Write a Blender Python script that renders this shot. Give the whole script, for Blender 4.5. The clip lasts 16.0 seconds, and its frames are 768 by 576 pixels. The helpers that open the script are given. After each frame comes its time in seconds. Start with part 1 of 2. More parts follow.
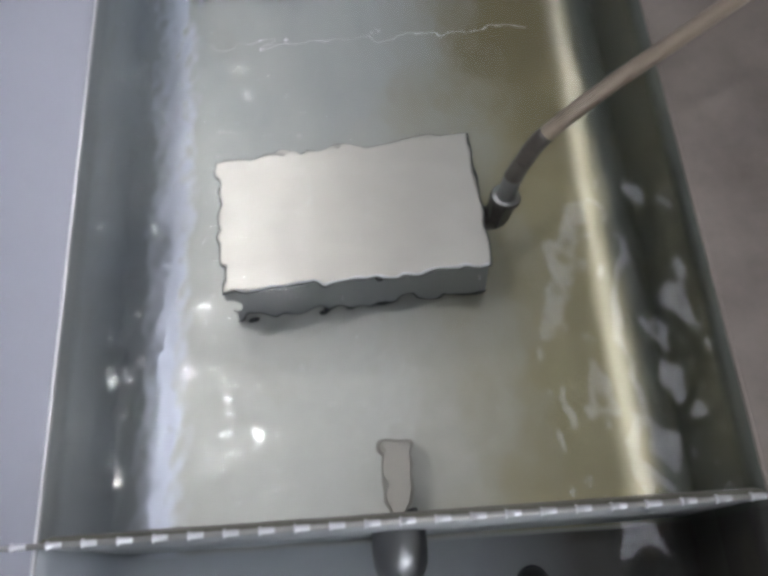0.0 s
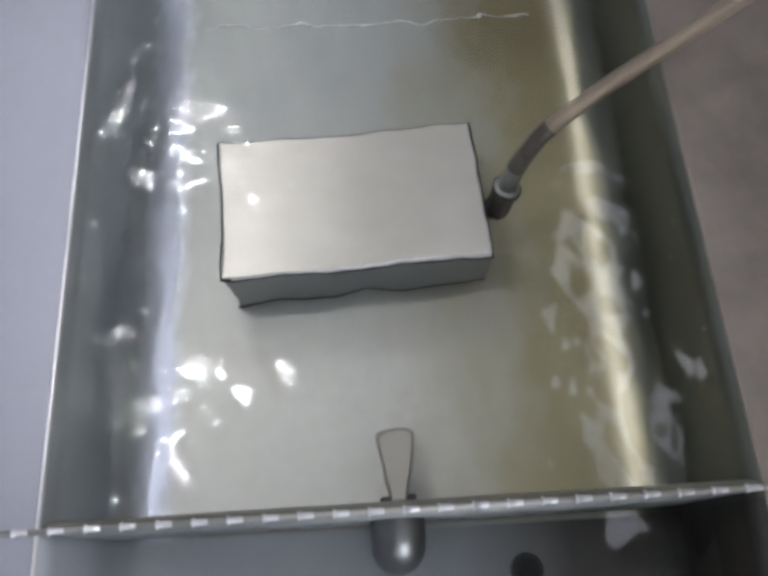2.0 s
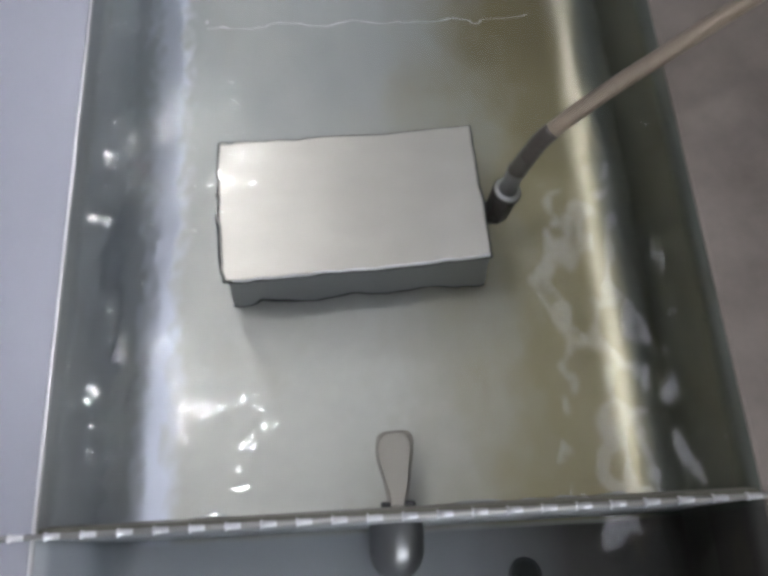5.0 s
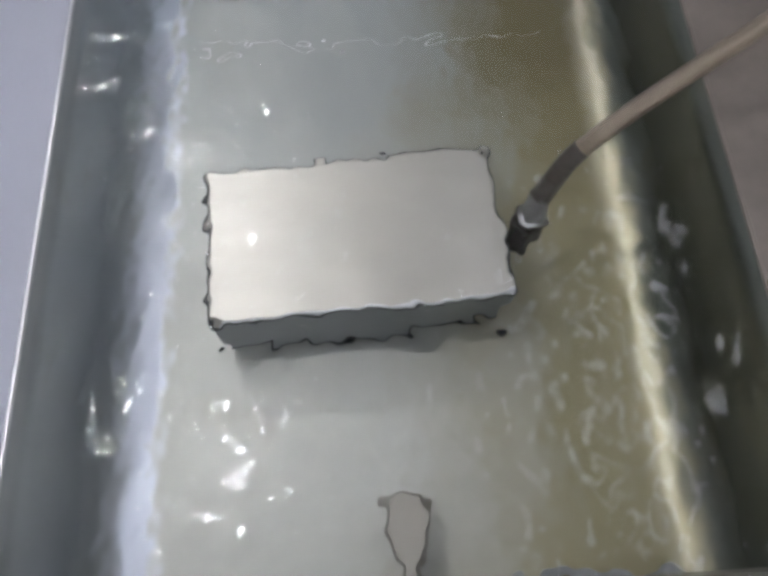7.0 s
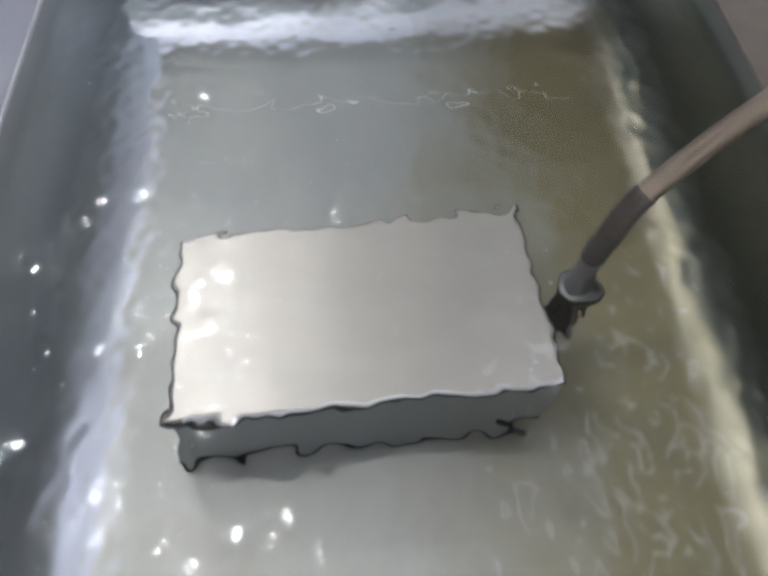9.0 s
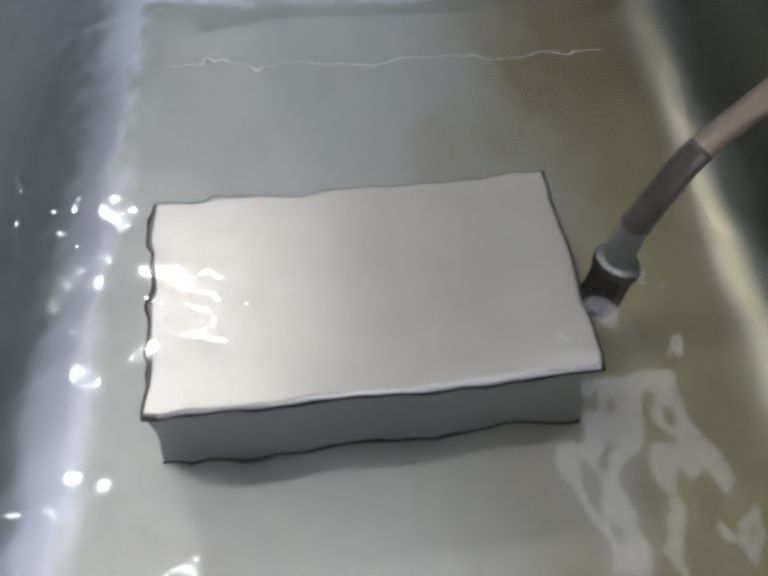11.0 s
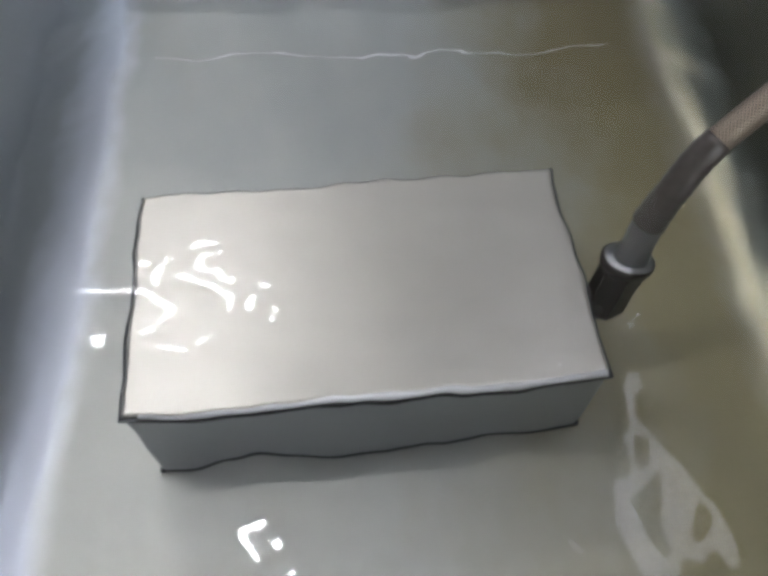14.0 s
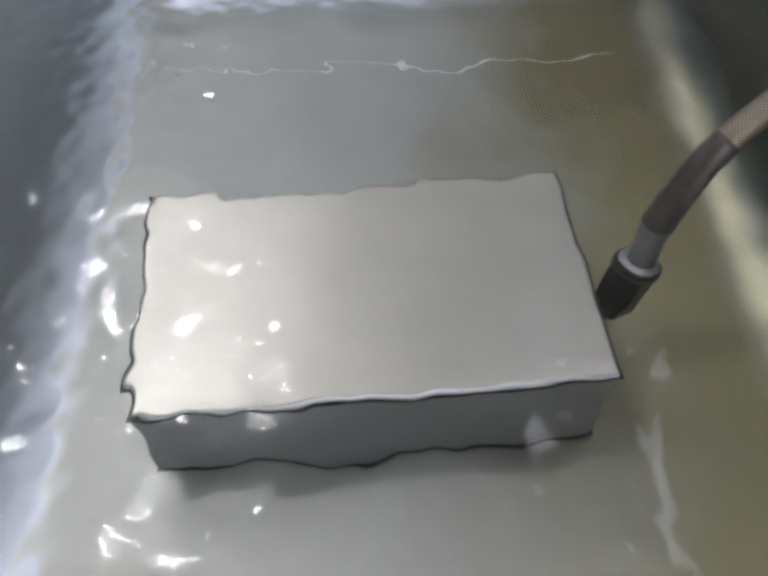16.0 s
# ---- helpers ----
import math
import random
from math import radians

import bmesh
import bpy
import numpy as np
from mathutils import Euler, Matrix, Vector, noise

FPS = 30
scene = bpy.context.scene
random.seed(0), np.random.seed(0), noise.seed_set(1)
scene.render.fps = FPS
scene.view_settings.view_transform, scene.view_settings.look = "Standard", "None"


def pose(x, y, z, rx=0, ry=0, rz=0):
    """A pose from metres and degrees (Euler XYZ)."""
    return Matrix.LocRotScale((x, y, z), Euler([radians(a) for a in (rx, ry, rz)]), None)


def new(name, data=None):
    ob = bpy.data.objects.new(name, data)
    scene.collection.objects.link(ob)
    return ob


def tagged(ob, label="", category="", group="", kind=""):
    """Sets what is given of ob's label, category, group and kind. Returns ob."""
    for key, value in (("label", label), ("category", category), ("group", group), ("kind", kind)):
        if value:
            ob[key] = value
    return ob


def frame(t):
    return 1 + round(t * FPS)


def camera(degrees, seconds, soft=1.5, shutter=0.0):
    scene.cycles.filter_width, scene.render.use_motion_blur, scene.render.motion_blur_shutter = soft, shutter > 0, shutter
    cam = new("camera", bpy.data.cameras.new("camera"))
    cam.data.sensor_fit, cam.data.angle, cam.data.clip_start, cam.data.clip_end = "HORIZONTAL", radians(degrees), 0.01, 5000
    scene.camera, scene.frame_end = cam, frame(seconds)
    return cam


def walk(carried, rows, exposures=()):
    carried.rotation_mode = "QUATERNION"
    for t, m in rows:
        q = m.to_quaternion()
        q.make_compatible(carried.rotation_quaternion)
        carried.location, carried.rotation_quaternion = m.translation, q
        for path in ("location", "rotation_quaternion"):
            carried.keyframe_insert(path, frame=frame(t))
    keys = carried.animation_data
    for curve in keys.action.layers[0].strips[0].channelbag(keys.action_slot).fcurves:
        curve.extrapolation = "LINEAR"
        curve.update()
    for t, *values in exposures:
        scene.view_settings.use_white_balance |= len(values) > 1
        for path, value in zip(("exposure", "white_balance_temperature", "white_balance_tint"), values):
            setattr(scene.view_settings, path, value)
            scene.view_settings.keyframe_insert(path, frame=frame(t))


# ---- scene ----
cam = camera(56.5, 16.0, soft=3.8)
CAMERA_ROWS = [
    (0, 0.0301, -0.4766, 0.8753, 22.183, 0.956, -3.759),
    (1.5, 0.0091, -0.4700, 0.8777, 21.004, -0.534, -3.567),
    (3.5, -0.0113, -0.4775, 0.8790, 21.202, -1.574, -3.203),
    (6, 0.0062, -0.4369, 0.8670, 20.309, -1.069, -3.223),
    (6.5, 0.0015, -0.4278, 0.8303, 21.278, -1.249, -3.235),
    (7, 0.0058, -0.4201, 0.7764, 23.778, -0.323, -3.345),
    (7.5, -0.0170, -0.4053, 0.7265, 26.639, -0.933, -4.385),
    (8, -0.0222, -0.4100, 0.6659, 30.823, -1.796, -2.806),
    (8.5, -0.0096, -0.3845, 0.6290, 32.010, -0.853, -3.283),
    (9, -0.0068, -0.3789, 0.5904, 34.175, -0.484, -3.895),
    (11.5, -0.0154, -0.3457, 0.4849, 35.066, -0.884, -3.841),
    (12.5, -0.0061, -0.3531, 0.4667, 36.317, -0.581, -3.336),
    (13.5, -0.0156, -0.3385, 0.4708, 35.404, -1.541, -3.687),
    (14.5, -0.0035, -0.3434, 0.4644, 36.043, -0.338, -3.082),
    (15.5, -0.0315, -0.3594, 0.4509, 38.131, -2.499, -4.644),
    (16, -0.0191, -0.3550, 0.4512, 38.064, -1.437, -3.317),
]
walk(cam, [(r[0], pose(*r[1:])) for r in CAMERA_ROWS], exposures=[(0, 0.14, 6450, 9), (16, 0.14, 6450, 9)])

# ---- world: a closed room, so only a faint neutral fill ----
world = bpy.data.worlds.new("world")
scene.world = world
world.use_nodes = True
world.node_tree.nodes["Background"].inputs[0].default_value = (0.6, 0.65, 0.75, 1)
world.node_tree.nodes["Background"].inputs[1].default_value = 0.05

TUBE_POWER = 123.0
PANEL_POWER = 4.8
FILL_POWER = 8.0

# plan, in metres: x across the tank, y along it, z up from the box lid's level
RIM = 0.115
WATER = 0.090
FLOOR = -0.1807
XL, XR = -0.330, 0.414
YB, YF = 0.565, -0.86
BENCH0, BENCH1 = -1.26, 1.34
DIV0, DIV1 = -0.424, -0.421
COVE, COVE_UP = 0.098, 0.058
ROOM_FLOOR = -0.80
CEILING = 2.10


# ---- materials ----
def shade(name):
    m = bpy.data.materials.new(name)
    m.use_nodes = True
    nt = m.node_tree
    return m, nt, nt.nodes["Principled BSDF"]


def node(nt, kind, **inputs):
    n = nt.nodes.new(kind)
    for k, v in inputs.items():
        n.inputs[k.replace("_", " ")].default_value = v
    return n


def ramp(nt, source, stops):
    r = nt.nodes.new("ShaderNodeValToRGB")
    e = r.color_ramp.elements
    while len(e) < len(stops):
        e.new(0.5)
    for s, (p, c) in zip(e, stops):
        s.position, s.color = p, (*c, 1) if len(c) == 3 else c
    nt.links.new(source, r.inputs[0])
    return r


def coords(nt, scale=(1, 1, 1), rot=(0, 0, 0), kind="Object"):
    tc = nt.nodes.new("ShaderNodeTexCoord")
    mp = nt.nodes.new("ShaderNodeMapping")
    mp.inputs["Scale"].default_value = scale
    mp.inputs["Rotation"].default_value = rot
    nt.links.new(tc.outputs[kind], mp.inputs["Vector"])
    return mp.outputs["Vector"]


def noise_tex(nt, vec, scale, detail=4.0, rough=0.55):
    n = node(nt, "ShaderNodeTexNoise", Scale=scale, Detail=detail, Roughness=rough)
    nt.links.new(vec, n.inputs["Vector"])
    return n.outputs["Fac"]


def mixc(nt, fac, a, b, blend="MIX"):
    m = nt.nodes.new("ShaderNodeMix")
    m.data_type, m.blend_type = "RGBA", blend
    for sock, v in ((m.inputs["Factor"], fac), (m.inputs["A"], a), (m.inputs["B"], b)):
        if hasattr(v, "links"):
            nt.links.new(v, sock)
        else:
            sock.default_value = v if isinstance(v, float) else (*v, 1)
    return m.outputs["Result"]


def bump(nt, height, strength, distance, bsdf):
    b = node(nt, "ShaderNodeBump", Strength=strength, Distance=distance)
    nt.links.new(height, b.inputs["Height"])
    nt.links.new(b.outputs["Normal"], bsdf.inputs["Normal"])


def steel(name, a, b, rough=(0.3, 0.45), grain=(220, 6, 6), metal=1.0, grain_bump=0.06, blotch=7.0):
    """Sheet steel: grain along one axis, dull blotches, fine scratches."""
    m, nt, p = shade(name)
    g = noise_tex(nt, coords(nt, grain), 1.0, 3)
    d = noise_tex(nt, coords(nt), blotch, 5, 0.6)
    nt.links.new(mixc(nt, d, a, b), p.inputs["Base Color"])
    r = ramp(nt, d, [(0.3, (rough[0],) * 3), (0.7, (rough[1],) * 3)])
    nt.links.new(r.outputs[0], p.inputs["Roughness"])
    p.inputs["Metallic"].default_value = metal
    bump(nt, g, grain_bump, 0.002, p)
    return m


def lid_steel():
    """Brushed sheet, slightly wavy along its length, with cloudy warm patches."""
    m, nt, p = shade("lid_steel")
    cloud = noise_tex(nt, coords(nt, (1, 1.6, 1)), 13.0, 4, 0.55)
    nt.links.new(mixc(nt, cloud, (0.50, 0.475, 0.434), (0.64, 0.610, 0.556)), p.inputs["Base Color"])
    p.inputs["Metallic"].default_value = 0.62
    p.inputs["Roughness"].default_value = 0.31
    bump(nt, noise_tex(nt, coords(nt, (8, 42, 8)), 1.0, 2), 0.42, 0.003, p)
    return m


def basin_steel():
    """Pressed steel, bare on the walls; a dull grey lime film lies on the tank's floor, ochre along one side."""
    m, nt, p = shade("basin_steel")
    tc = nt.nodes.new("ShaderNodeTexCoord")
    sep = nt.nodes.new("ShaderNodeSeparateXYZ")
    nt.links.new(tc.outputs["Object"], sep.inputs[0])
    large = noise_tex(nt, coords(nt, (1, 0.6, 1)), 5.0, 5, 0.6)
    wide = noise_tex(nt, coords(nt, (1, 0.55, 1)), 9.0, 6, 0.65)
    fine = noise_tex(nt, coords(nt), 38.0, 4, 0.6)

    def front(value, gain, lo, hi):
        """An uneven edge: value plus some noise, from none at lo to full at hi."""
        a = node(nt, "ShaderNodeMath")
        a.operation = "MULTIPLY_ADD"
        nt.links.new(wide, a.inputs[0])
        a.inputs[1].default_value = gain
        nt.links.new(value, a.inputs[2])
        r = node(nt, "ShaderNodeMapRange", From_Min=lo, From_Max=hi)
        nt.links.new(a.outputs[0], r.inputs["Value"])
        return r.outputs["Result"]

    low = front(sep.outputs["Z"], 0.0006, FLOOR + 0.0040, FLOOR + 0.0006)
    bath = front(sep.outputs["Y"], 0.0, DIV0 - 0.01, DIV0)
    both = node(nt, "ShaderNodeMath")
    both.operation = "MULTIPLY"
    nt.links.new(low, both.inputs[0]), nt.links.new(bath, both.inputs[1])
    lime = both.outputs[0]
    ochre_side = front(sep.outputs["X"], 0.34, 0.20, 0.44)
    ochre_mask = node(nt, "ShaderNodeMath")
    ochre_mask.operation = "MULTIPLY"
    nt.links.new(ochre_side, ochre_mask.inputs[0]), nt.links.new(front(sep.outputs["Z"], 0.006, FLOOR + 0.026, FLOOR + 0.004), ochre_mask.inputs[1])
    ochre_bath = node(nt, "ShaderNodeMath")
    ochre_bath.operation = "MULTIPLY"
    nt.links.new(ochre_mask.outputs[0], ochre_bath.inputs[0]), nt.links.new(bath, ochre_bath.inputs[1])
    # cove band: the lamps' highlight is partly put into this pale blue colour
    cove_highlight = front(sep.outputs["Z"], 0.002, FLOOR + 0.024, FLOOR + 0.010)
    clean = mixc(nt, cove_highlight, mixc(nt, large, (0.46, 0.495, 0.53), (0.58, 0.61, 0.645)), (0.75, 0.78, 0.87))
    # the right wall's dim reflections, put into a dark greenish colour
    dim_side = mixc(nt, wide, (0.115, 0.130, 0.115), (0.20, 0.205, 0.175))
    bare = mixc(nt, front(sep.outputs["X"], 0.03, 0.352, 0.392), clean, dim_side)
    # the overflow chamber: bluish steel, dark reflections painted in towards the drain's side
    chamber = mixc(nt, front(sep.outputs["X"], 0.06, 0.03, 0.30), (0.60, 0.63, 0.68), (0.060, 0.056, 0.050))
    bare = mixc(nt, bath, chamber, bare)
    film = mixc(nt, wide, (0.27, 0.292, 0.296), (0.50, 0.505, 0.478))
    # towards the front the film is paler, brighter light partly put into it
    film = mixc(nt, front(sep.outputs["Y"], -0.22, 0.14, -0.30), film, mixc(nt, fine, (0.48, 0.485, 0.458), (0.58, 0.578, 0.535)))
    ochre = mixc(nt, wide, (0.225, 0.198, 0.108), (0.35, 0.312, 0.19))
    ochre = mixc(nt, front(sep.outputs["Y"], 0.35, 0.22, 0.52), ochre, (0.175, 0.148, 0.078))
    col = mixc(nt, ochre_bath.outputs[0], mixc(nt, lime, bare, film), ochre)
    rust = ramp(nt, noise_tex(nt, coords(nt, (1, 0.7, 1)), 6.0, 6, 0.6), [(0.56, (0, 0, 0)), (0.74, (0.5, 0.5, 0.5))])
    nt.links.new(mixc(nt, rust.outputs[0], col, mixc(nt, 0.5, col, (0.25, 0.20, 0.10))), p.inputs["Base Color"])
    # the highlight band is also smoother and more metallic than the wall
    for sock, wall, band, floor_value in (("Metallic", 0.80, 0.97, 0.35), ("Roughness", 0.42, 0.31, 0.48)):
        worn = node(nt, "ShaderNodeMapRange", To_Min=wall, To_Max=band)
        nt.links.new(cove_highlight, worn.inputs["Value"])
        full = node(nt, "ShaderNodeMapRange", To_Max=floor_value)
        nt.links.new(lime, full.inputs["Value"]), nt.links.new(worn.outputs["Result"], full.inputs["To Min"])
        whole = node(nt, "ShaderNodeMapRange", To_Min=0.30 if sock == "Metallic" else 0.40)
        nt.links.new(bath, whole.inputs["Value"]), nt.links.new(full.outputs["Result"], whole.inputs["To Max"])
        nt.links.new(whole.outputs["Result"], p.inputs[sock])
    bump(nt, noise_tex(nt, coords(nt, (3, 60, 3)), 1.0, 3), 0.05, 0.002, p)
    return m


def water_material():
    m, nt, p = shade("water")
    nt.nodes.remove(p)
    g = node(nt, "ShaderNodeBsdfGlass", Roughness=0.0, IOR=1.33)
    g.inputs["Color"].default_value = (0.975, 0.985, 0.975, 1)
    nt.links.new(g.outputs[0], nt.nodes["Material Output"].inputs["Surface"])
    return m


def plain(name, a, b, rough=0.6, metal=0.0, scale=20.0, rel=0.1, dist=0.002):
    m, nt, p = shade(name)
    n = noise_tex(nt, coords(nt), scale, 5, 0.6)
    nt.links.new(mixc(nt, n, a, b), p.inputs["Base Color"])
    p.inputs["Roughness"].default_value = rough
    p.inputs["Metallic"].default_value = metal
    bump(nt, n, rel, dist, p)
    return m


def glow(name, colour, power):
    m, nt, p = shade(name)
    p.inputs["Base Color"].default_value = (0.8, 0.8, 0.8, 1)
    p.inputs["Emission Color"].default_value = (*colour, 1)
    p.inputs["Emission Strength"].default_value = power
    return m


def braid_material():
    """Stainless braid: two crossing sets of wire bundles along the hose, by its UV."""
    m, nt, p = shade("braid")
    waves = []
    for s in (1, -1):
        uv = nt.nodes.new("ShaderNodeTexCoord")
        mp = nt.nodes.new("ShaderNodeMapping")
        mp.inputs["Rotation"].default_value = (0, 0, s * radians(40))
        nt.links.new(uv.outputs["UV"], mp.inputs["Vector"])
        w = node(nt, "ShaderNodeTexWave", Scale=150.0, Distortion=0.3)
        nt.links.new(mp.outputs["Vector"], w.inputs["Vector"])
        waves.append(w.outputs["Fac"])
    both = nt.nodes.new("ShaderNodeMath")
    both.operation = "MAXIMUM"
    nt.links.new(waves[0], both.inputs[0]), nt.links.new(waves[1], both.inputs[1])
    c = ramp(nt, both.outputs[0], [(0.2, (0.045, 0.036, 0.028)), (0.75, (0.42, 0.345, 0.275))])
    nt.links.new(c.outputs[0], p.inputs["Base Color"])
    p.inputs["Metallic"].default_value = 0.85
    p.inputs["Roughness"].default_value = 0.38
    bump(nt, both.outputs[0], 0.6, 0.0012, p)
    return m


M_BASIN = basin_steel()
# lilac tone: the lamp and ceiling it mirrors, put into the colour
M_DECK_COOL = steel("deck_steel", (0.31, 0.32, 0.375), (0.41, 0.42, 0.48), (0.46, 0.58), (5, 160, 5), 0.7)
# real blotches over a base darkened for the dim things it mirrors
M_DECK_WARM = steel("stained_dim_deck_steel", (0.10, 0.082, 0.068), (0.32, 0.275, 0.245), (0.42, 0.56), (5, 120, 5), 0.25, blotch=11.0)
M_EDGE = steel("edge_steel", (0.74, 0.74, 0.77), (0.84, 0.84, 0.86), (0.3, 0.4), metal=0.7)
M_LID = lid_steel()
M_CASE = steel("case_steel", (0.33, 0.35, 0.365), (0.43, 0.445, 0.455), (0.4, 0.55), (60, 60, 4), 0.7)
# near-white, so the lid edge's highlight lies in the colour
M_LID_GLINT = steel("lid_glint", (0.80, 0.80, 0.83), (0.90, 0.90, 0.92), (0.4, 0.5), metal=0.25)
M_SEAM = plain("dark_seam", (0.02, 0.022, 0.025), (0.05, 0.05, 0.052), 0.55)
M_DIVIDER = steel("divider_steel", (0.36, 0.375, 0.39), (0.46, 0.475, 0.49), (0.4, 0.55), (6, 90, 6), 0.4)
M_LIP = steel("lip_steel", (0.17, 0.165, 0.14), (0.27, 0.26, 0.22), (0.4, 0.55), (6, 90, 6), 0.4)
M_ELBOW = steel("elbow_steel", (0.20, 0.20, 0.205), (0.30, 0.30, 0.31), (0.36, 0.46), (30, 30, 30))
M_PIPE = steel("pipe_steel", (0.42, 0.42, 0.43), (0.55, 0.55, 0.56), (0.2, 0.32), (30, 30, 30))
M_NOZZLE = steel("nozzle_steel", (0.36, 0.335, 0.29), (0.50, 0.47, 0.42), (0.45, 0.58), (30, 30, 30), 0.22)
M_WATER = water_material()
M_BAR = steel("bar_steel", (0.40, 0.39, 0.375), (0.51, 0.50, 0.485), (0.38, 0.48), (90, 10, 10), 0.7)
M_BRAID = braid_material()
M_NUT = plain("blackened_brass", (0.035, 0.03, 0.026), (0.09, 0.08, 0.07), 0.4, 0.6, 60.0)
M_BOOT = plain("rubber_boot", (0.045, 0.038, 0.033), (0.095, 0.081, 0.070), 0.40, 0.0, 80.0)
M_BORE_SHADE = plain("bore_shade", (0.008, 0.008, 0.008), (0.02, 0.02, 0.02), 0.8)
M_WALL_COOL = plain("pale_wall", (0.66, 0.68, 0.74), (0.72, 0.74, 0.79), 0.8, 0.0, 4.0)
M_WALL_WARM = plain("tan_wall", (0.34, 0.30, 0.24), (0.40, 0.355, 0.285), 0.8, 0.0, 4.0)
M_CEILING = plain("ceiling_paint", (0.76, 0.77, 0.80), (0.81, 0.82, 0.84), 0.85, 0.0, 3.0)
M_ROOM_FLOOR = plain("grey_floor", (0.20, 0.20, 0.20), (0.27, 0.265, 0.26), 0.5, 0.0, 6.0)
M_TUBE = glow("tube_glow", (0.98, 0.965, 1.0), TUBE_POWER)
M_PANEL = glow("panel_glow", (0.86, 0.86, 1.0), PANEL_POWER)
M_FILL = glow("fill_glow", (0.88, 0.93, 1.0), FILL_POWER)
M_WHITE = plain("white_enamel", (0.70, 0.70, 0.70), (0.76, 0.76, 0.76), 0.4)


# ---- helpers ----
def part(name, bm, material, parent=None, label="", smooth=False, recalc=True):
    me = bpy.data.meshes.new(name)
    if recalc:
        bmesh.ops.recalc_face_normals(bm, faces=bm.faces)
    bm.to_mesh(me)
    bm.free()
    if material:
        me.materials.append(material)
    if smooth:
        for f in me.polygons:
            f.use_smooth = True
    ob = new(name, me)
    ob.parent = parent
    if label:
        tagged(ob, label)
    return ob


def thing(name, label, category, group="", kind=""):
    return tagged(new(name), label, category, group, kind)


def box_bm(x0, x1, y0, y1, z0, z1, bevel=0.0, seg=2, bm=None):
    bm = bm or bmesh.new()
    r = bmesh.ops.create_cube(bm, size=1.0)
    for v in r["verts"]:
        v.co = Vector((x0 + (v.co.x + 0.5) * (x1 - x0), y0 + (v.co.y + 0.5) * (y1 - y0), z0 + (v.co.z + 0.5) * (z1 - z0)))
    if bevel:
        bmesh.ops.bevel(bm, geom=list({e for v in r["verts"] for e in v.link_edges}), offset=bevel, segments=seg, profile=0.5, affect="EDGES")
    return bm


def sweep_bm(points, radii, sides=20, caps=True, squash=1.0):
    """A tube through points, with a radius at each; u runs along it in metres, v round it."""
    bm = bmesh.new()
    uv = bm.loops.layers.uv.new("UVMap")
    pts = [Vector(p) for p in points]
    rings, run = [], 0.0
    side = None
    runs = []
    for i, p in enumerate(pts):
        d = (pts[min(i + 1, len(pts) - 1)] - pts[max(i - 1, 0)]).normalized()
        if side is None:
            side = d.cross(Vector((0, 0, 1)) if abs(d.z) < 0.9 else Vector((1, 0, 0))).normalized()
        side = (side - d * side.dot(d)).normalized()
        up = side.cross(d).normalized()
        if i:
            run += (p - pts[i - 1]).length
        runs.append(run)
        rings.append([bm.verts.new(p + (side * math.cos(a) + up * math.sin(a) * squash) * radii[i]) for a in [2 * math.pi * k / sides for k in range(sides)]])
    for i in range(len(rings) - 1):
        for k in range(sides):
            f = bm.faces.new((rings[i][k], rings[i][(k + 1) % sides], rings[i + 1][(k + 1) % sides], rings[i + 1][k]))
            vs = [(runs[i], k), (runs[i], k + 1), (runs[i + 1], k + 1), (runs[i + 1], k)]
            for l, (u, v) in zip(f.loops, vs):
                l[uv].uv = (u, v / sides * 2 * math.pi * radii[i])
    if caps:
        bm.faces.new(rings[0])
        bm.faces.new(rings[-1])
    return bm


def spline(points, n=10):
    """Catmull-Rom through the points."""
    p = [Vector(q) for q in points]
    p = [2 * p[0] - p[1]] + p + [2 * p[-1] - p[-2]]
    out = []
    for i in range(1, len(p) - 2):
        for k in range(n):
            t = k / n
            a, b, c, d = p[i - 1:i + 3]
            out.append(0.5 * (2 * b + (c - a) * t + (2 * a - 5 * b + 4 * c - d) * t * t + (3 * b - a - 3 * c + d) * t ** 3))
    return out + [p[-2]]


def lathe_along(a, b, profile, sides=24):
    """A turned piece from a to b: profile rows of (share of the way, radius)."""
    a, b = Vector(a), Vector(b)
    return sweep_bm([a.lerp(b, s) for s, _ in profile], [r for _, r in profile], sides)


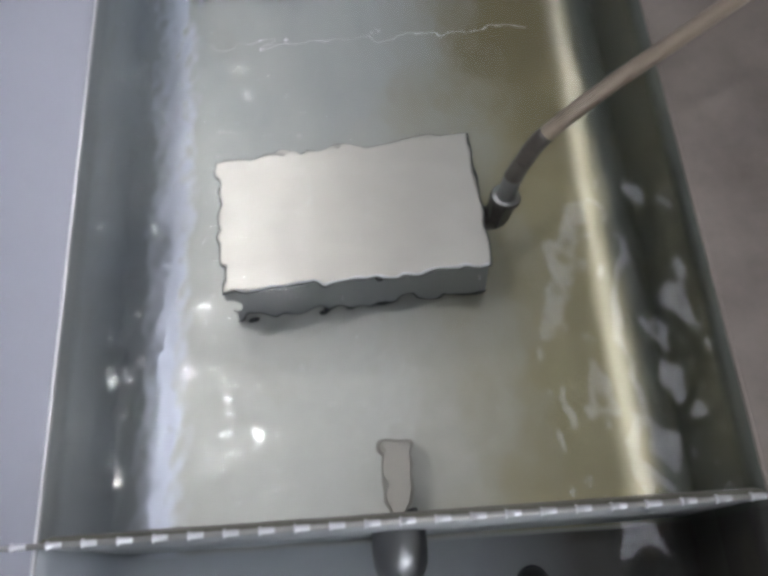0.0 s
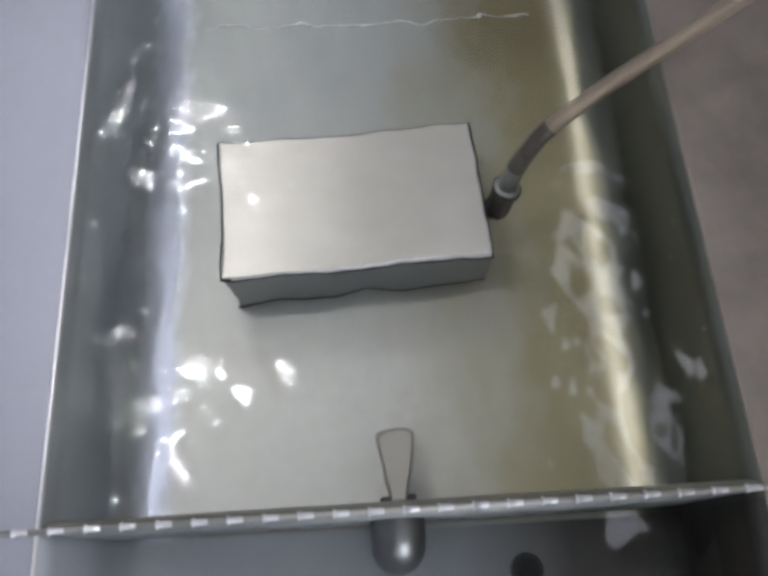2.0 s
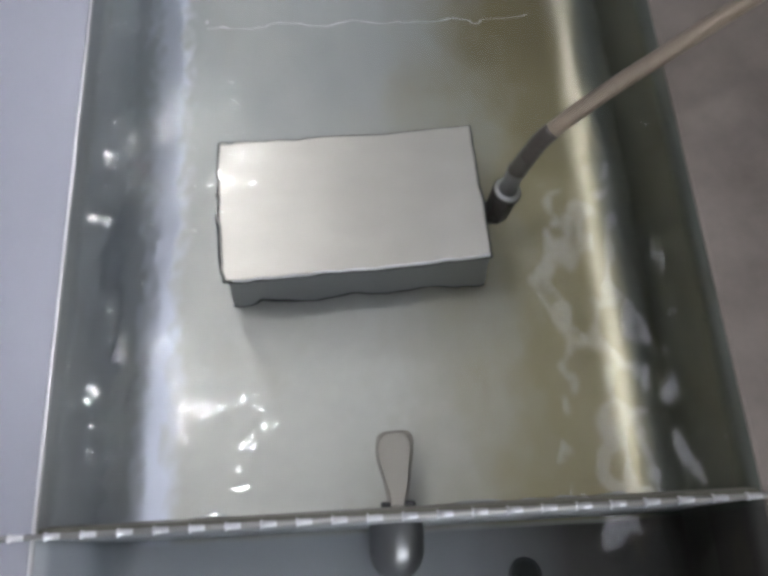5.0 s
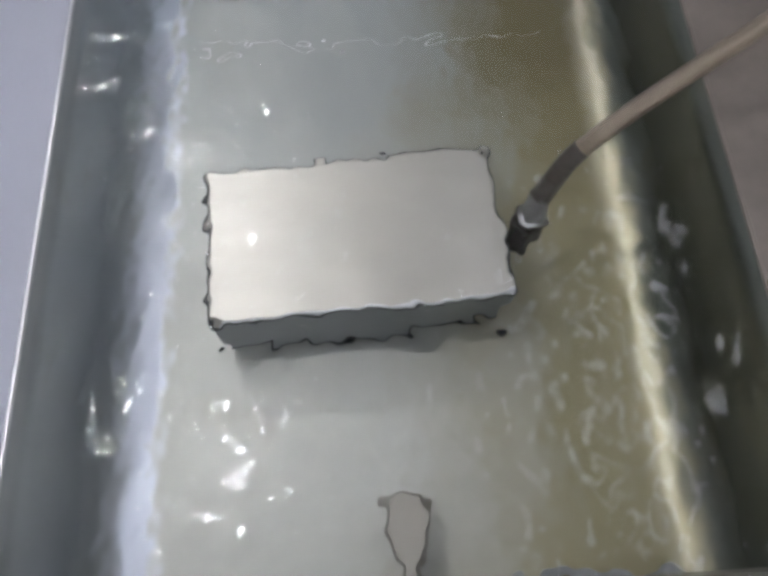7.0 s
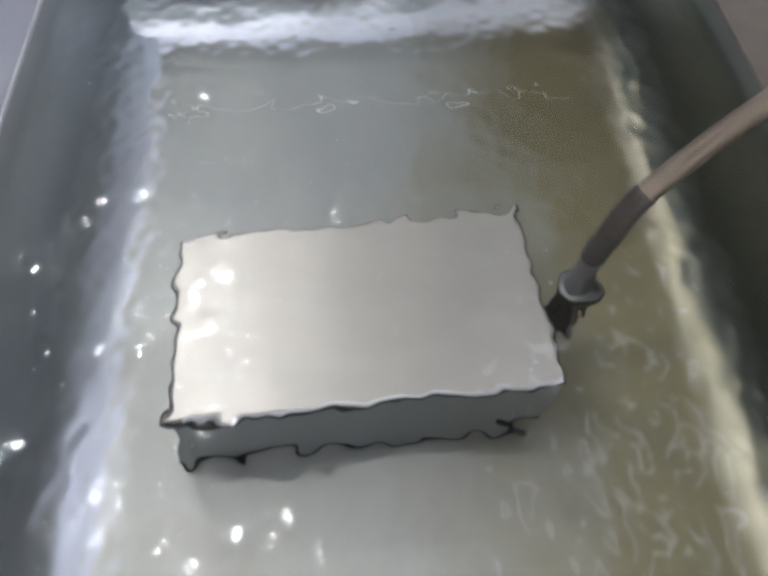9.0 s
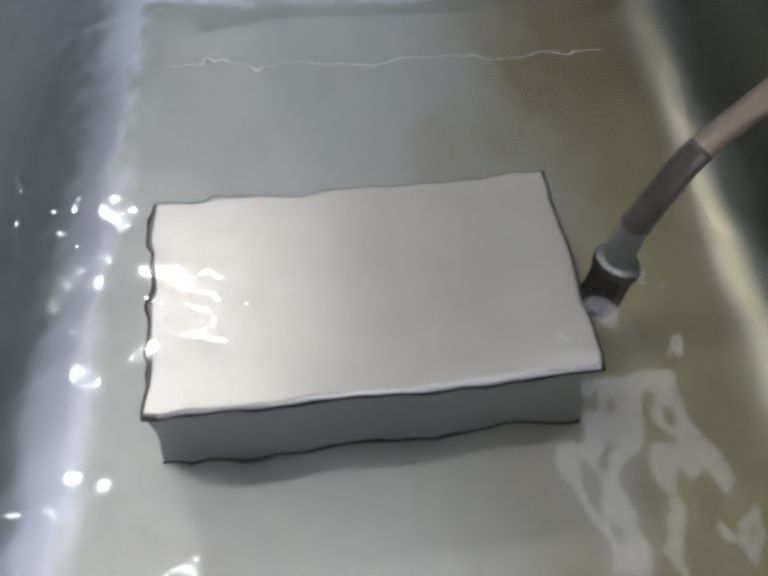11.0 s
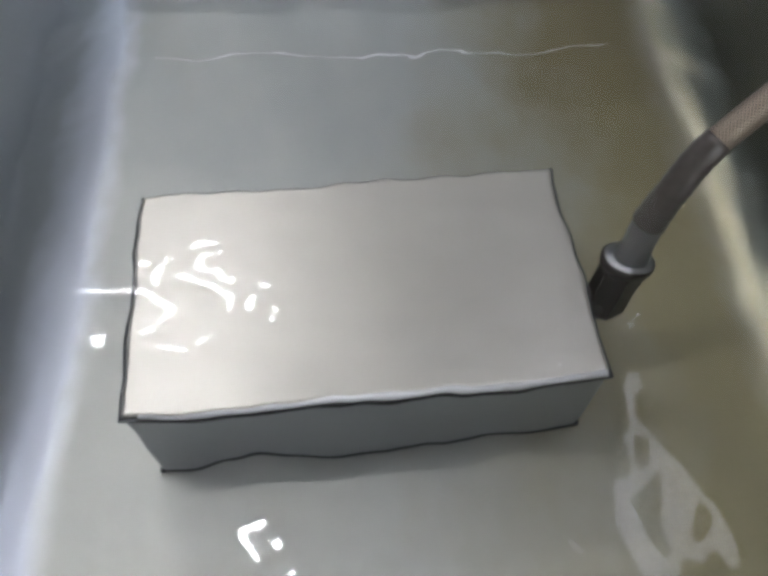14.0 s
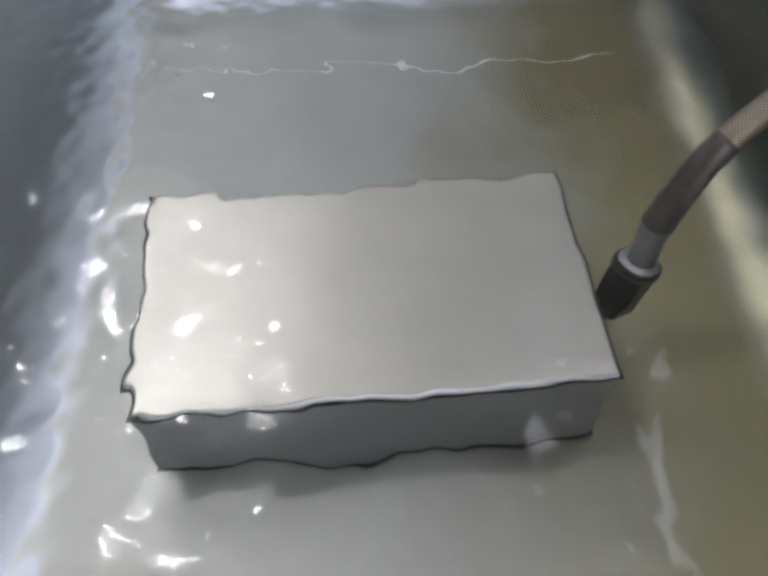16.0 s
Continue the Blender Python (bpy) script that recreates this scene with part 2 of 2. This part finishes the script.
# ---- room ----
def build_room():
    # unseen walls and ceiling, added; their tones tint and fill the steel's reflections
    def slab(name, dims, mat):
        tagged(part(name, box_bm(*dims), mat), kind="structure")
    slab("floor", (-2.6, 2.8, -2.6, 3.2, ROOM_FLOOR - 0.1, ROOM_FLOOR), M_ROOM_FLOOR)
    slab("ceiling", (-2.6, 2.8, -2.6, 3.2, CEILING, CEILING + 0.1), M_CEILING)
    slab("wall_west", (-2.7, -2.6, -2.7, 3.3, ROOM_FLOOR - 0.1, CEILING + 0.1), M_WALL_COOL)
    slab("wall_east", (2.8, 2.9, -2.7, 3.3, ROOM_FLOOR - 0.1, CEILING + 0.1), M_WALL_WARM)
    slab("wall_north", (-2.6, 2.8, 3.2, 3.3, ROOM_FLOOR - 0.1, CEILING + 0.1), M_WALL_COOL)
    bm = bmesh.new()
    x0, x1, z0, z1 = WIN
    for dims in ((-2.6, x0, ROOM_FLOOR - 0.1, CEILING + 0.1), (x1, 2.8, ROOM_FLOOR - 0.1, CEILING + 0.1), (x0, x1, ROOM_FLOOR - 0.1, z0), (x0, x1, z1, CEILING + 0.1)):
        box_bm(dims[0], dims[1], -2.7, -2.6, dims[2], dims[3], bm=bm)
    tagged(part("wall_south", bm, M_WALL_WARM), kind="structure")


WIN = (0.1, 1.7, 0.55, 1.55)


# added, never in view: a glowing window that fills the box's front
def fill_window():
    x0, x1, z0, z1 = WIN
    win = tagged(new("fill_window_1"), "added unseen window, its pale glow a fill light", "window", kind="structure")
    for dims in ((x0, x0 + 0.05, z0, z1), (x1 - 0.05, x1, z0, z1), (x0 + 0.05, x1 - 0.05, z0, z0 + 0.05), (x0 + 0.05, x1 - 0.05, z1 - 0.05, z1), ((x0 + x1) / 2 - 0.02, (x0 + x1) / 2 + 0.02, z0 + 0.05, z1 - 0.05)):
        part("window_frame", box_bm(dims[0], dims[1], -2.68, -2.62, dims[2], dims[3], 0.004), M_WHITE, win)
    part("window_sill", box_bm(x0 - 0.04, x1 + 0.04, -2.6, -2.5, z0 - 0.03, z0, 0.005), M_WHITE, win)
    tagged(part("backdrop", box_bm(x0 - 1.0, x1 + 1.0, -3.32, -3.3, z0 - 1.0, z1 + 1.2), M_FILL), kind="structure")


def tube_lamp(x, y, length, turn):
    lamp = thing("ceiling_lamp", "white batten lamp with a glowing tube under the ceiling", "ceiling lamp", "ceiling lamps")
    h = length / 2
    part("housing", box_bm(-0.05, 0.05, -h - 0.06, h + 0.06, -0.055, 0, 0.006), M_WHITE, lamp)
    part("tube", sweep_bm([(0, -h, -0.095), (0, h, -0.095)], [0.021, 0.021], 24), M_TUBE, lamp, "glowing cool-white tube", True)
    for y1 in (-h - 0.03, h + 0.03):
        part("socket", box_bm(-0.03, 0.03, y1 - 0.03, y1 + 0.03, -0.126, -0.055, 0.004), M_WHITE, lamp)
    lamp.matrix_basis = pose(x, y, CEILING, 0, 0, turn)


def panel_lamp(x0, x1, y0, y1):
    lamp = thing("ceiling_panel", "dim lilac-white square light panel set on the ceiling", "ceiling lamp")
    part("panel_frame", box_bm(x0 - 0.03, x1 + 0.03, y0 - 0.03, y1 + 0.03, CEILING - 0.03, CEILING, 0.005), M_WHITE, lamp)
    part("diffuser", box_bm(x0, x1, y0, y1, CEILING - 0.036, CEILING - 0.0305), M_PANEL, lamp)


# ---- tank ----
def rounded_rect(x0, x1, y0, y1, r, n=8):
    out = []
    for cx, cy, a0 in ((x1 - r, y1 - r, 0), (x0 + r, y1 - r, 90), (x0 + r, y0 + r, 180), (x1 - r, y0 + r, 270)):
        for k in range(n + 1):
            a = radians(a0 + 90 * k / n)
            out.append((cx + r * math.cos(a), cy + r * math.sin(a)))
    return out


def basin_bm():
    """The pressed basin: straight walls, a rounded cove all round, and a flat floor."""
    bm = bmesh.new()
    rows = [(RIM, 0.0), (0.06, 0.0), (0.0, 0.0), (FLOOR + COVE_UP, 0.0)]
    for k in range(1, 19):
        a = radians(90 * k / 18)
        rows.append((FLOOR + COVE_UP * (1 - math.sin(a)), COVE * (1 - math.cos(a))))
    rings = []
    for z, inset in rows:
        r = max(0.035 - inset, 0.008)
        rings.append([bm.verts.new((x, y, z)) for x, y in rounded_rect(XL + inset, XR - inset, YF + inset, YB - inset, r)])
    n = len(rings[0])
    for a, b in zip(rings, rings[1:]):
        for k in range(n):
            bm.faces.new((a[k], a[(k + 1) % n], b[(k + 1) % n], b[k]))
    bm.faces.new(rings[-1])
    return bm


def divider_bm():
    """A thin upright plate with a rounded foot on the tank's side."""
    r = 0.022
    line = [(DIV0, RIM), (DIV0, FLOOR + 0.001), (DIV1 + r, FLOOR + 0.001)]
    line += [(DIV1 + r - r * math.sin(radians(9 * k)), FLOOR + 0.003 + r - r * math.cos(radians(9 * k))) for k in range(11)] + [(DIV1, RIM)]
    bm = bmesh.new()
    ends = [[bm.verts.new((x, y, z)) for y, z in line] for x in (XL + 0.001, XR - 0.001)]
    n = len(line)
    for k in range(n):
        bm.faces.new((ends[0][k], ends[0][(k + 1) % n], ends[1][(k + 1) % n], ends[1][k]))
    bm.faces.new(ends[0]), bm.faces.new(ends[1])
    return bm


def nozzle_bm(x, z):
    """A flat fan: narrow at the neck, wide and round-cornered at the mouth, hollowed a little on top."""
    half = [(-0.401, 0.0105), (-0.394, 0.0118), (-0.380, 0.0150), (-0.362, 0.0192), (-0.345, 0.0224), (-0.330, 0.0240), (-0.321, 0.0238), (-0.315, 0.0214), (-0.3115, 0.0165), (-0.3100, 0.0090)]
    ring = [(x + w, y) for y, w in half] + [(x - w, y) for y, w in reversed(half)]
    bm = bmesh.new()
    rows = []
    for inset, dz in ((0.0040, -0.013), (0.0, -0.006), (0.0, 0.0), (0.0034, 0.0080), (0.0044, 0.0086), (0.0056, 0.0080)):
        cy = -0.352
        rows.append([bm.verts.new((px + (-inset if px > x else inset), py + (-inset if py > cy else 0), z + dz)) for px, py in ring])
    n = len(ring)
    for a, b in zip(rows, rows[1:]):
        for k in range(n):
            bm.faces.new((a[k], a[(k + 1) % n], b[(k + 1) % n], b[k]))
    bm.faces.new(rows[0]), bm.faces.new(rows[-1])
    return bm


def build_tank():
    tank = thing("cleaning_tank", "deep stainless steel tank with rounded bottom corners, stained, water-filled", "tank")
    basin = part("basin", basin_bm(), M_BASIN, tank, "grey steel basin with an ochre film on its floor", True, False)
    for f in basin.data.polygons:
        f.use_smooth = len(f.vertices) == 4
    so = basin.modifiers.new("thickness", "SOLIDIFY")
    so.thickness, so.offset = 0.002, -1.0
    # decks round the opening, each with a turned-down edge
    part("deck", box_bm(BENCH0, XL - 0.004, YF - 0.3, 1.3, RIM - 0.004, RIM, 0.0015), M_DECK_COOL, tank, "pale brushed steel deck")
    part("deck", box_bm(XR + 0.004, BENCH1, YF - 0.3, 1.3, RIM - 0.004, RIM, 0.0015), M_DECK_WARM, tank, "brown-stained steel deck, its dim reflections painted darker")
    part("deck", box_bm(XL - 0.004, XR + 0.004, YB + 0.004, 1.3, RIM - 0.004, RIM, 0.0015), M_DECK_COOL, tank)
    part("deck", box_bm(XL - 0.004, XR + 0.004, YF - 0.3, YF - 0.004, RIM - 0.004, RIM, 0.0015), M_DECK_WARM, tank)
    part("rim_bead", box_bm(XL - 0.004, XL + 0.0005, YF, YB, RIM - 0.003, RIM + 0.0015, 0.0014, 3), M_EDGE, tank, "bright polished rim edge", True)
    part("rim_bead", box_bm(XR - 0.0005, XR + 0.004, YF, YB, RIM - 0.003, RIM + 0.0012, 0.0014, 3), M_DECK_WARM, tank, "dull brown rim edge", True)
    part("rim_bead", box_bm(XL, XR, YB - 0.0005, YB + 0.006, RIM - 0.003, RIM + 0.003, 0.0025, 3), M_EDGE, tank, "bright polished rim edge", True)
    # skirts below the deck
    for dims in ((BENCH0, BENCH0 + 0.01, YF - 0.3, 1.3), (BENCH1 - 0.01, BENCH1, YF - 0.3, 1.3), (BENCH0 + 0.01, BENCH1 - 0.01, YF - 0.3, YF - 0.29), (BENCH0 + 0.01, BENCH1 - 0.01, 1.29, 1.3)):
        part("skirt", box_bm(*dims, ROOM_FLOOR, RIM - 0.005), M_CASE, tank)
    # overflow weir
    part("divider", divider_bm(), M_DIVIDER, tank, "dull thin steel overflow divider", True)
    bm = bmesh.new()
    line = [(DIV1 + 0.0002, RIM - 0.001), (DIV1 + 0.006, RIM - 0.007), (DIV1 + 0.0100, WATER - 0.006), (DIV1 + 0.0090, WATER - 0.0075), (DIV1 + 0.0002, RIM - 0.014)]
    ends = [[bm.verts.new((x, yy, zz)) for yy, zz in line] for x in (XL + 0.001, XR - 0.001)]
    for k in range(5):
        bm.faces.new((ends[0][k], ends[0][(k + 1) % 5], ends[1][(k + 1) % 5], ends[1][k]))
    bm.faces.new(ends[0]), bm.faces.new(ends[1])
    part("lip", bm, M_LIP, tank, "dull sloping lip along the divider's top")
    part("floor_seam", box_bm(XL + COVE + 0.004, XR - COVE - 0.004, 0.3748, 0.3764, FLOOR, FLOOR + 0.0012, 0.0005), M_EDGE, tank, "thin bright weld seam across the floor", True)
    y = (DIV0 + DIV1) / 2
    weir = part("weir_bar", sweep_bm([(-0.62, y, RIM + 0.002), (0.72, y, RIM + 0.002)], [0.0029] * 2, 14), M_BAR, tank, "thin steel bar with bright collars", True)
    pitch = 0.0357
    for k in range(37):
        x = -0.62 + pitch * (k + 0.5)
        if k == 0:
            first = part("collar", lathe_along((x - 0.0038, y, RIM + 0.002), (x + 0.0130, y, RIM + 0.002), [(0, 0.0029), (0.03, 0.0046), (0.13, 0.0048), (0.17, 0.0034), (0.70, 0.0034), (0.93, 0.0031), (1, 0.0029)], 14), M_EDGE, weir, "bright polished collar", True)
        else:
            c = new("collar", first.data)
            c.parent = weir
            c.location = (pitch * k, 0, 0)
            tagged(c, "bright polished collar")
    # drain in the overflow chamber
    dr = part("drain", lathe_along((0.208, -0.492, FLOOR - 0.02), (0.208, -0.492, FLOOR + 0.004), [(0, 0.022), (0.85, 0.022), (1, 0.019)], 28), M_SEAM, tank, "round drain, a near-black disc painting its bore's shade")
    # solid near-black disc that paints the shade inside the drain hole
    part("bore", lathe_along((0.208, -0.492, FLOOR), (0.208, -0.492, FLOOR + 0.0046), [(0, 0.016), (1, 0.016)], 24), M_BORE_SHADE, dr)
    # return nozzle: flattened flare in the tank, collar, elbow in the overflow chamber
    z = -0.093
    noz = part("return_nozzle", nozzle_bm(0.040, z), M_NOZZLE, tank, "matt flat fan-shaped steel return nozzle")
    part("neck", lathe_along((0.040, DIV1 + 0.001, z), (0.040, -0.400, z), [(0, 0.0095), (1, 0.0095)], 20), M_NOZZLE, noz, "", True)
    for x in (0.0255, 0.0545):
        part("clamp_lug", box_bm(x - 0.0065, x + 0.0065, -0.406, -0.396, z - 0.008, z + 0.012, 0.003), M_SEAM, noz, "dark clamp lug")
    path = spline([(0.036, DIV0 + 0.004, -0.03), (0.036, -0.438, -0.031), (0.036, -0.450, -0.042), (0.036, -0.455, -0.07), (0.036, -0.455, FLOOR)], 8)
    part("elbow_pipe", sweep_bm(path, [0.0330] * len(path), 28), M_ELBOW, tank, "dark polished elbow pipe", True)
    return tank


# ---- water ----
SLIDE = 0.42
STEP = 0.0026


def wave_set(seed, count, short, long, slope):
    """Plane waves of many headings: rows of (kx, ky, height, phase), with that slope in all (root mean square)."""
    rng = random.Random(seed)
    out = []
    for _ in range(count):
        k = 2 * math.pi / (short * (long / short) ** rng.random())
        a = rng.uniform(0, 2 * math.pi)
        out.append((k * math.cos(a), k * math.sin(a), slope * math.sqrt(2 / count) / k, rng.uniform(0, 2 * math.pi)))
    return out


SWELL = wave_set(3, 30, 0.042, 0.110, 0.038)
CHOP = wave_set(8, 70, 0.013, 0.044, 0.092)


def heights(x, y, waves):
    return sum(h * np.sin(kx * x + ky * y + p) for kx, ky, h, p in waves)


def water_sheet(name, x0, x1, y0, y1, step, swell, chop, material):
    """A sheet of ripples: long smooth ones all over, and a belt of short steep ones towards its west end."""
    nx, ny = int((x1 - x0) / step), int((y1 - y0) / step)
    gx, gy = np.meshgrid(np.linspace(x0, x1, nx + 1), np.linspace(y0, y1, ny + 1))
    belt = np.clip((0.15 - gx) / 0.30, 0, 1)
    belt = belt * belt * (3 - 2 * belt)
    z = swell * (1 + 0.35 * belt) * heights(gx, gy, SWELL) + chop * (0.20 + 0.80 * belt) * heights(gx, gy, CHOP)
    i = (np.arange(ny)[:, None] * (nx + 1) + np.arange(nx)).ravel()
    me = bpy.data.meshes.new(name)
    me.from_pydata(np.stack([gx, gy, z], -1).reshape(-1, 3).tolist(), [], np.stack([i, i + 1, i + nx + 2, i + nx + 1], -1).tolist())
    me.polygons.foreach_set("use_smooth", [True] * len(me.polygons))
    me.materials.append(material)
    ob = new(name, me)
    ob.visible_shadow = False
    return ob


def build_water():
    w = water_sheet("water", XL - 0.02 - SLIDE, XR + 0.02 + SLIDE, DIV1 + 0.004, YB + 0.018, STEP, 1.0, 1.0, M_WATER)
    tagged(w, "clear rippling water filling the steel tank", "water", kind="structure")
    w.location = (0, 0, WATER)
    o = water_sheet("water", XL, XR, YF, DIV0 + 0.003, 0.008, 0.35, 0.0, M_WATER)
    tagged(o, "shallow still water in the overflow chamber", "water", kind="structure")
    o.location = (0, 0, -0.02)
    return w


# ---- immersed box ----
BOX_TOP = -0.0395
BOX_YAW = 3.0


def build_box():
    b = thing("transducer_box", "closed brushed stainless steel box lying under the water", "steel box")
    b.matrix_basis = pose(0, 0.0018, FLOOR, 0, 0, BOX_YAW)
    h = BOX_TOP - FLOOR
    w, d = 0.1807, 0.1031
    part("case", box_bm(-w, w, -d, d, 0.006, h - 0.0095, 0.005, 3), M_CASE, b, "dull grey steel case")
    # contact shadow along the box's foot, drawn as a thin dark strip
    part("base_shadow", box_bm(-w - 0.001, w + 0.001, -d - 0.001, d + 0.001, 0.005, 0.0095, 0.001), M_SEAM, b, "dark strip painting the contact shadow at the base")
    part("seam", box_bm(-w - 0.0022, w + 0.0022, -d - 0.0022, d + 0.0022, h - 0.0095, h - 0.006, 0.001), M_SEAM, b, "dark weld seam under the lid")
    part("lid", box_bm(-w + 0.0008, w - 0.0008, -d + 0.0008, d - 0.0008, h - 0.006, h, 0.0032, 5), M_LID, b, "bright brushed lid plate")
    # pale strip standing in for the highlight along the lid's front edge
    part("edge_glint", sweep_bm([(-w + 0.012, -d + 0.0006, h - 0.0022), (w - 0.003, -d + 0.0006, h - 0.0022)], [0.0019, 0.0027], 12), M_LID_GLINT, b, "pale strip painting the lid edge's highlight", True)
    for sx in (-1, 1):
        for sy in (-1, 1):
            part("foot", lathe_along((sx * 0.155, sy * 0.08, 0), (sx * 0.155, sy * 0.08, 0.008), [(0, 0.012), (1, 0.012)], 16), M_SEAM, b)
    return b


def build_hose():
    hose = thing("braided_hose", "steel-braided hose with rubber boot and dark nut, rising from the box", "hose")
    c0, c1, c2, c3 = Vector((0.180, -0.012, -0.085)), Vector((0.203, -0.013, -0.066)), Vector((0.213, -0.003, -0.012)), Vector((0.219, 0.004, 0.052))
    part("fitting", lathe_along(c0, c1, [(0, 0.013), (0.35, 0.013), (0.4, 0.016), (1, 0.016)], 20), M_NUT, hose, "dark threaded fitting", True)
    part("nut", sweep_bm([c1.lerp(c2, -0.25), c1.lerp(c2, -0.18), c1.lerp(c2, 0.72), c1.lerp(c2, 0.80)], [0.0150, 0.0180, 0.0180, 0.0155], 6), M_NUT, hose, "blackened hexagon nut")
    flange = part("flange", lathe_along(c1.lerp(c2, 0.78), c1.lerp(c2, 1.0), [(0, 0.0150), (0.15, 0.0200), (0.80, 0.0204), (1, 0.0186)], 28), M_NUT, hose, "dark flange ring", True)
    part("flange_edge", lathe_along(c1.lerp(c2, 0.985), c1.lerp(c2, 1.03), [(0, 0.0190), (0.4, 0.0187), (1, 0.0168)], 28), M_PIPE, flange, "bright worn flange edge", True)
    part("ferrule", lathe_along(c2, c3, [(0, 0.0135), (0.08, 0.0125), (0.30, 0.0122), (0.34, 0.0114), (0.40, 0.0122), (0.9, 0.0118), (1, 0.0105)], 24), M_ELBOW, hose, "grey crimped steel ferrule", True)
    line = [c2.lerp(c3, 0.88), (0.229, 0.0085, 0.088), (0.247, 0.0155, 0.127), (0.302, 0.036, 0.174), (0.364, 0.061, 0.208), (0.434, 0.095, 0.232), (0.52, 0.141, 0.255), (0.66, 0.24, 0.270), (0.86, 0.40, 0.225), (1.00, 0.52, RIM + 0.012)]
    path = spline(line, 14)
    part("boot", sweep_bm(path[:30], [0.0132] * 2 + [0.0124 - 0.0010 * i / 27 + 0.0003 * math.sin(i * 1.9) for i in range(28)], 20), M_BOOT, hose, "dark rubber boot", True)
    part("braid", sweep_bm(path[24:], [0.0104] * len(path[24:]), 24), M_BRAID, hose, "tarnished steel braid", True)
    return hose


# ---- what moves ----
def motions(water):
    # bursts of stirring send the belt of short waves over the bath and away again: seconds, share of the bath that it covers
    stir = ((0, 0.64), (0.5, 0.54), (1, 0.40), (1.5, 0.28), (2, 0.19), (2.5, 0.13), (3.5, 0.06), (4.4, 0.12), (5.2, 0.32), (6, 0.58), (6.5, 0.76), (7, 0.90), (7.5, 0.98), (8.2, 1.0), (9, 0.96),
            (9.7, 0.74), (10.4, 0.42), (11.3, 0.19), (12, 0.11), (13, 0.05), (14, 0.09), (15, 0.22), (15.5, 0.34), (16, 0.46))
    times, shares = [r[0] for r in stir], [r[1] for r in stir]
    rows = []
    for k in range(81):
        t = 16.0 * k / 80
        x = SLIDE * (2 * float(np.interp(t, times, shares)) - 1) * 0.97
        rows.append((t, pose(x + 0.005 * math.sin(5.3 * t + 1), 0.004 * math.cos(3.7 * t) + 0.003 * math.sin(7.1 * t), WATER + 0.0006 * math.sin(3.1 * t))))
    walk(water, rows)


build_room()
tube_lamp(-0.63, 0.14, 0.40, 90)
tube_lamp(-0.71, 1.26, 0.46, 90)
fill_window()
panel_lamp(0.92, 1.09, -0.45, 0.96)
build_tank()
WATER_SHEET = build_water()
build_box()
build_hose()
motions(WATER_SHEET)
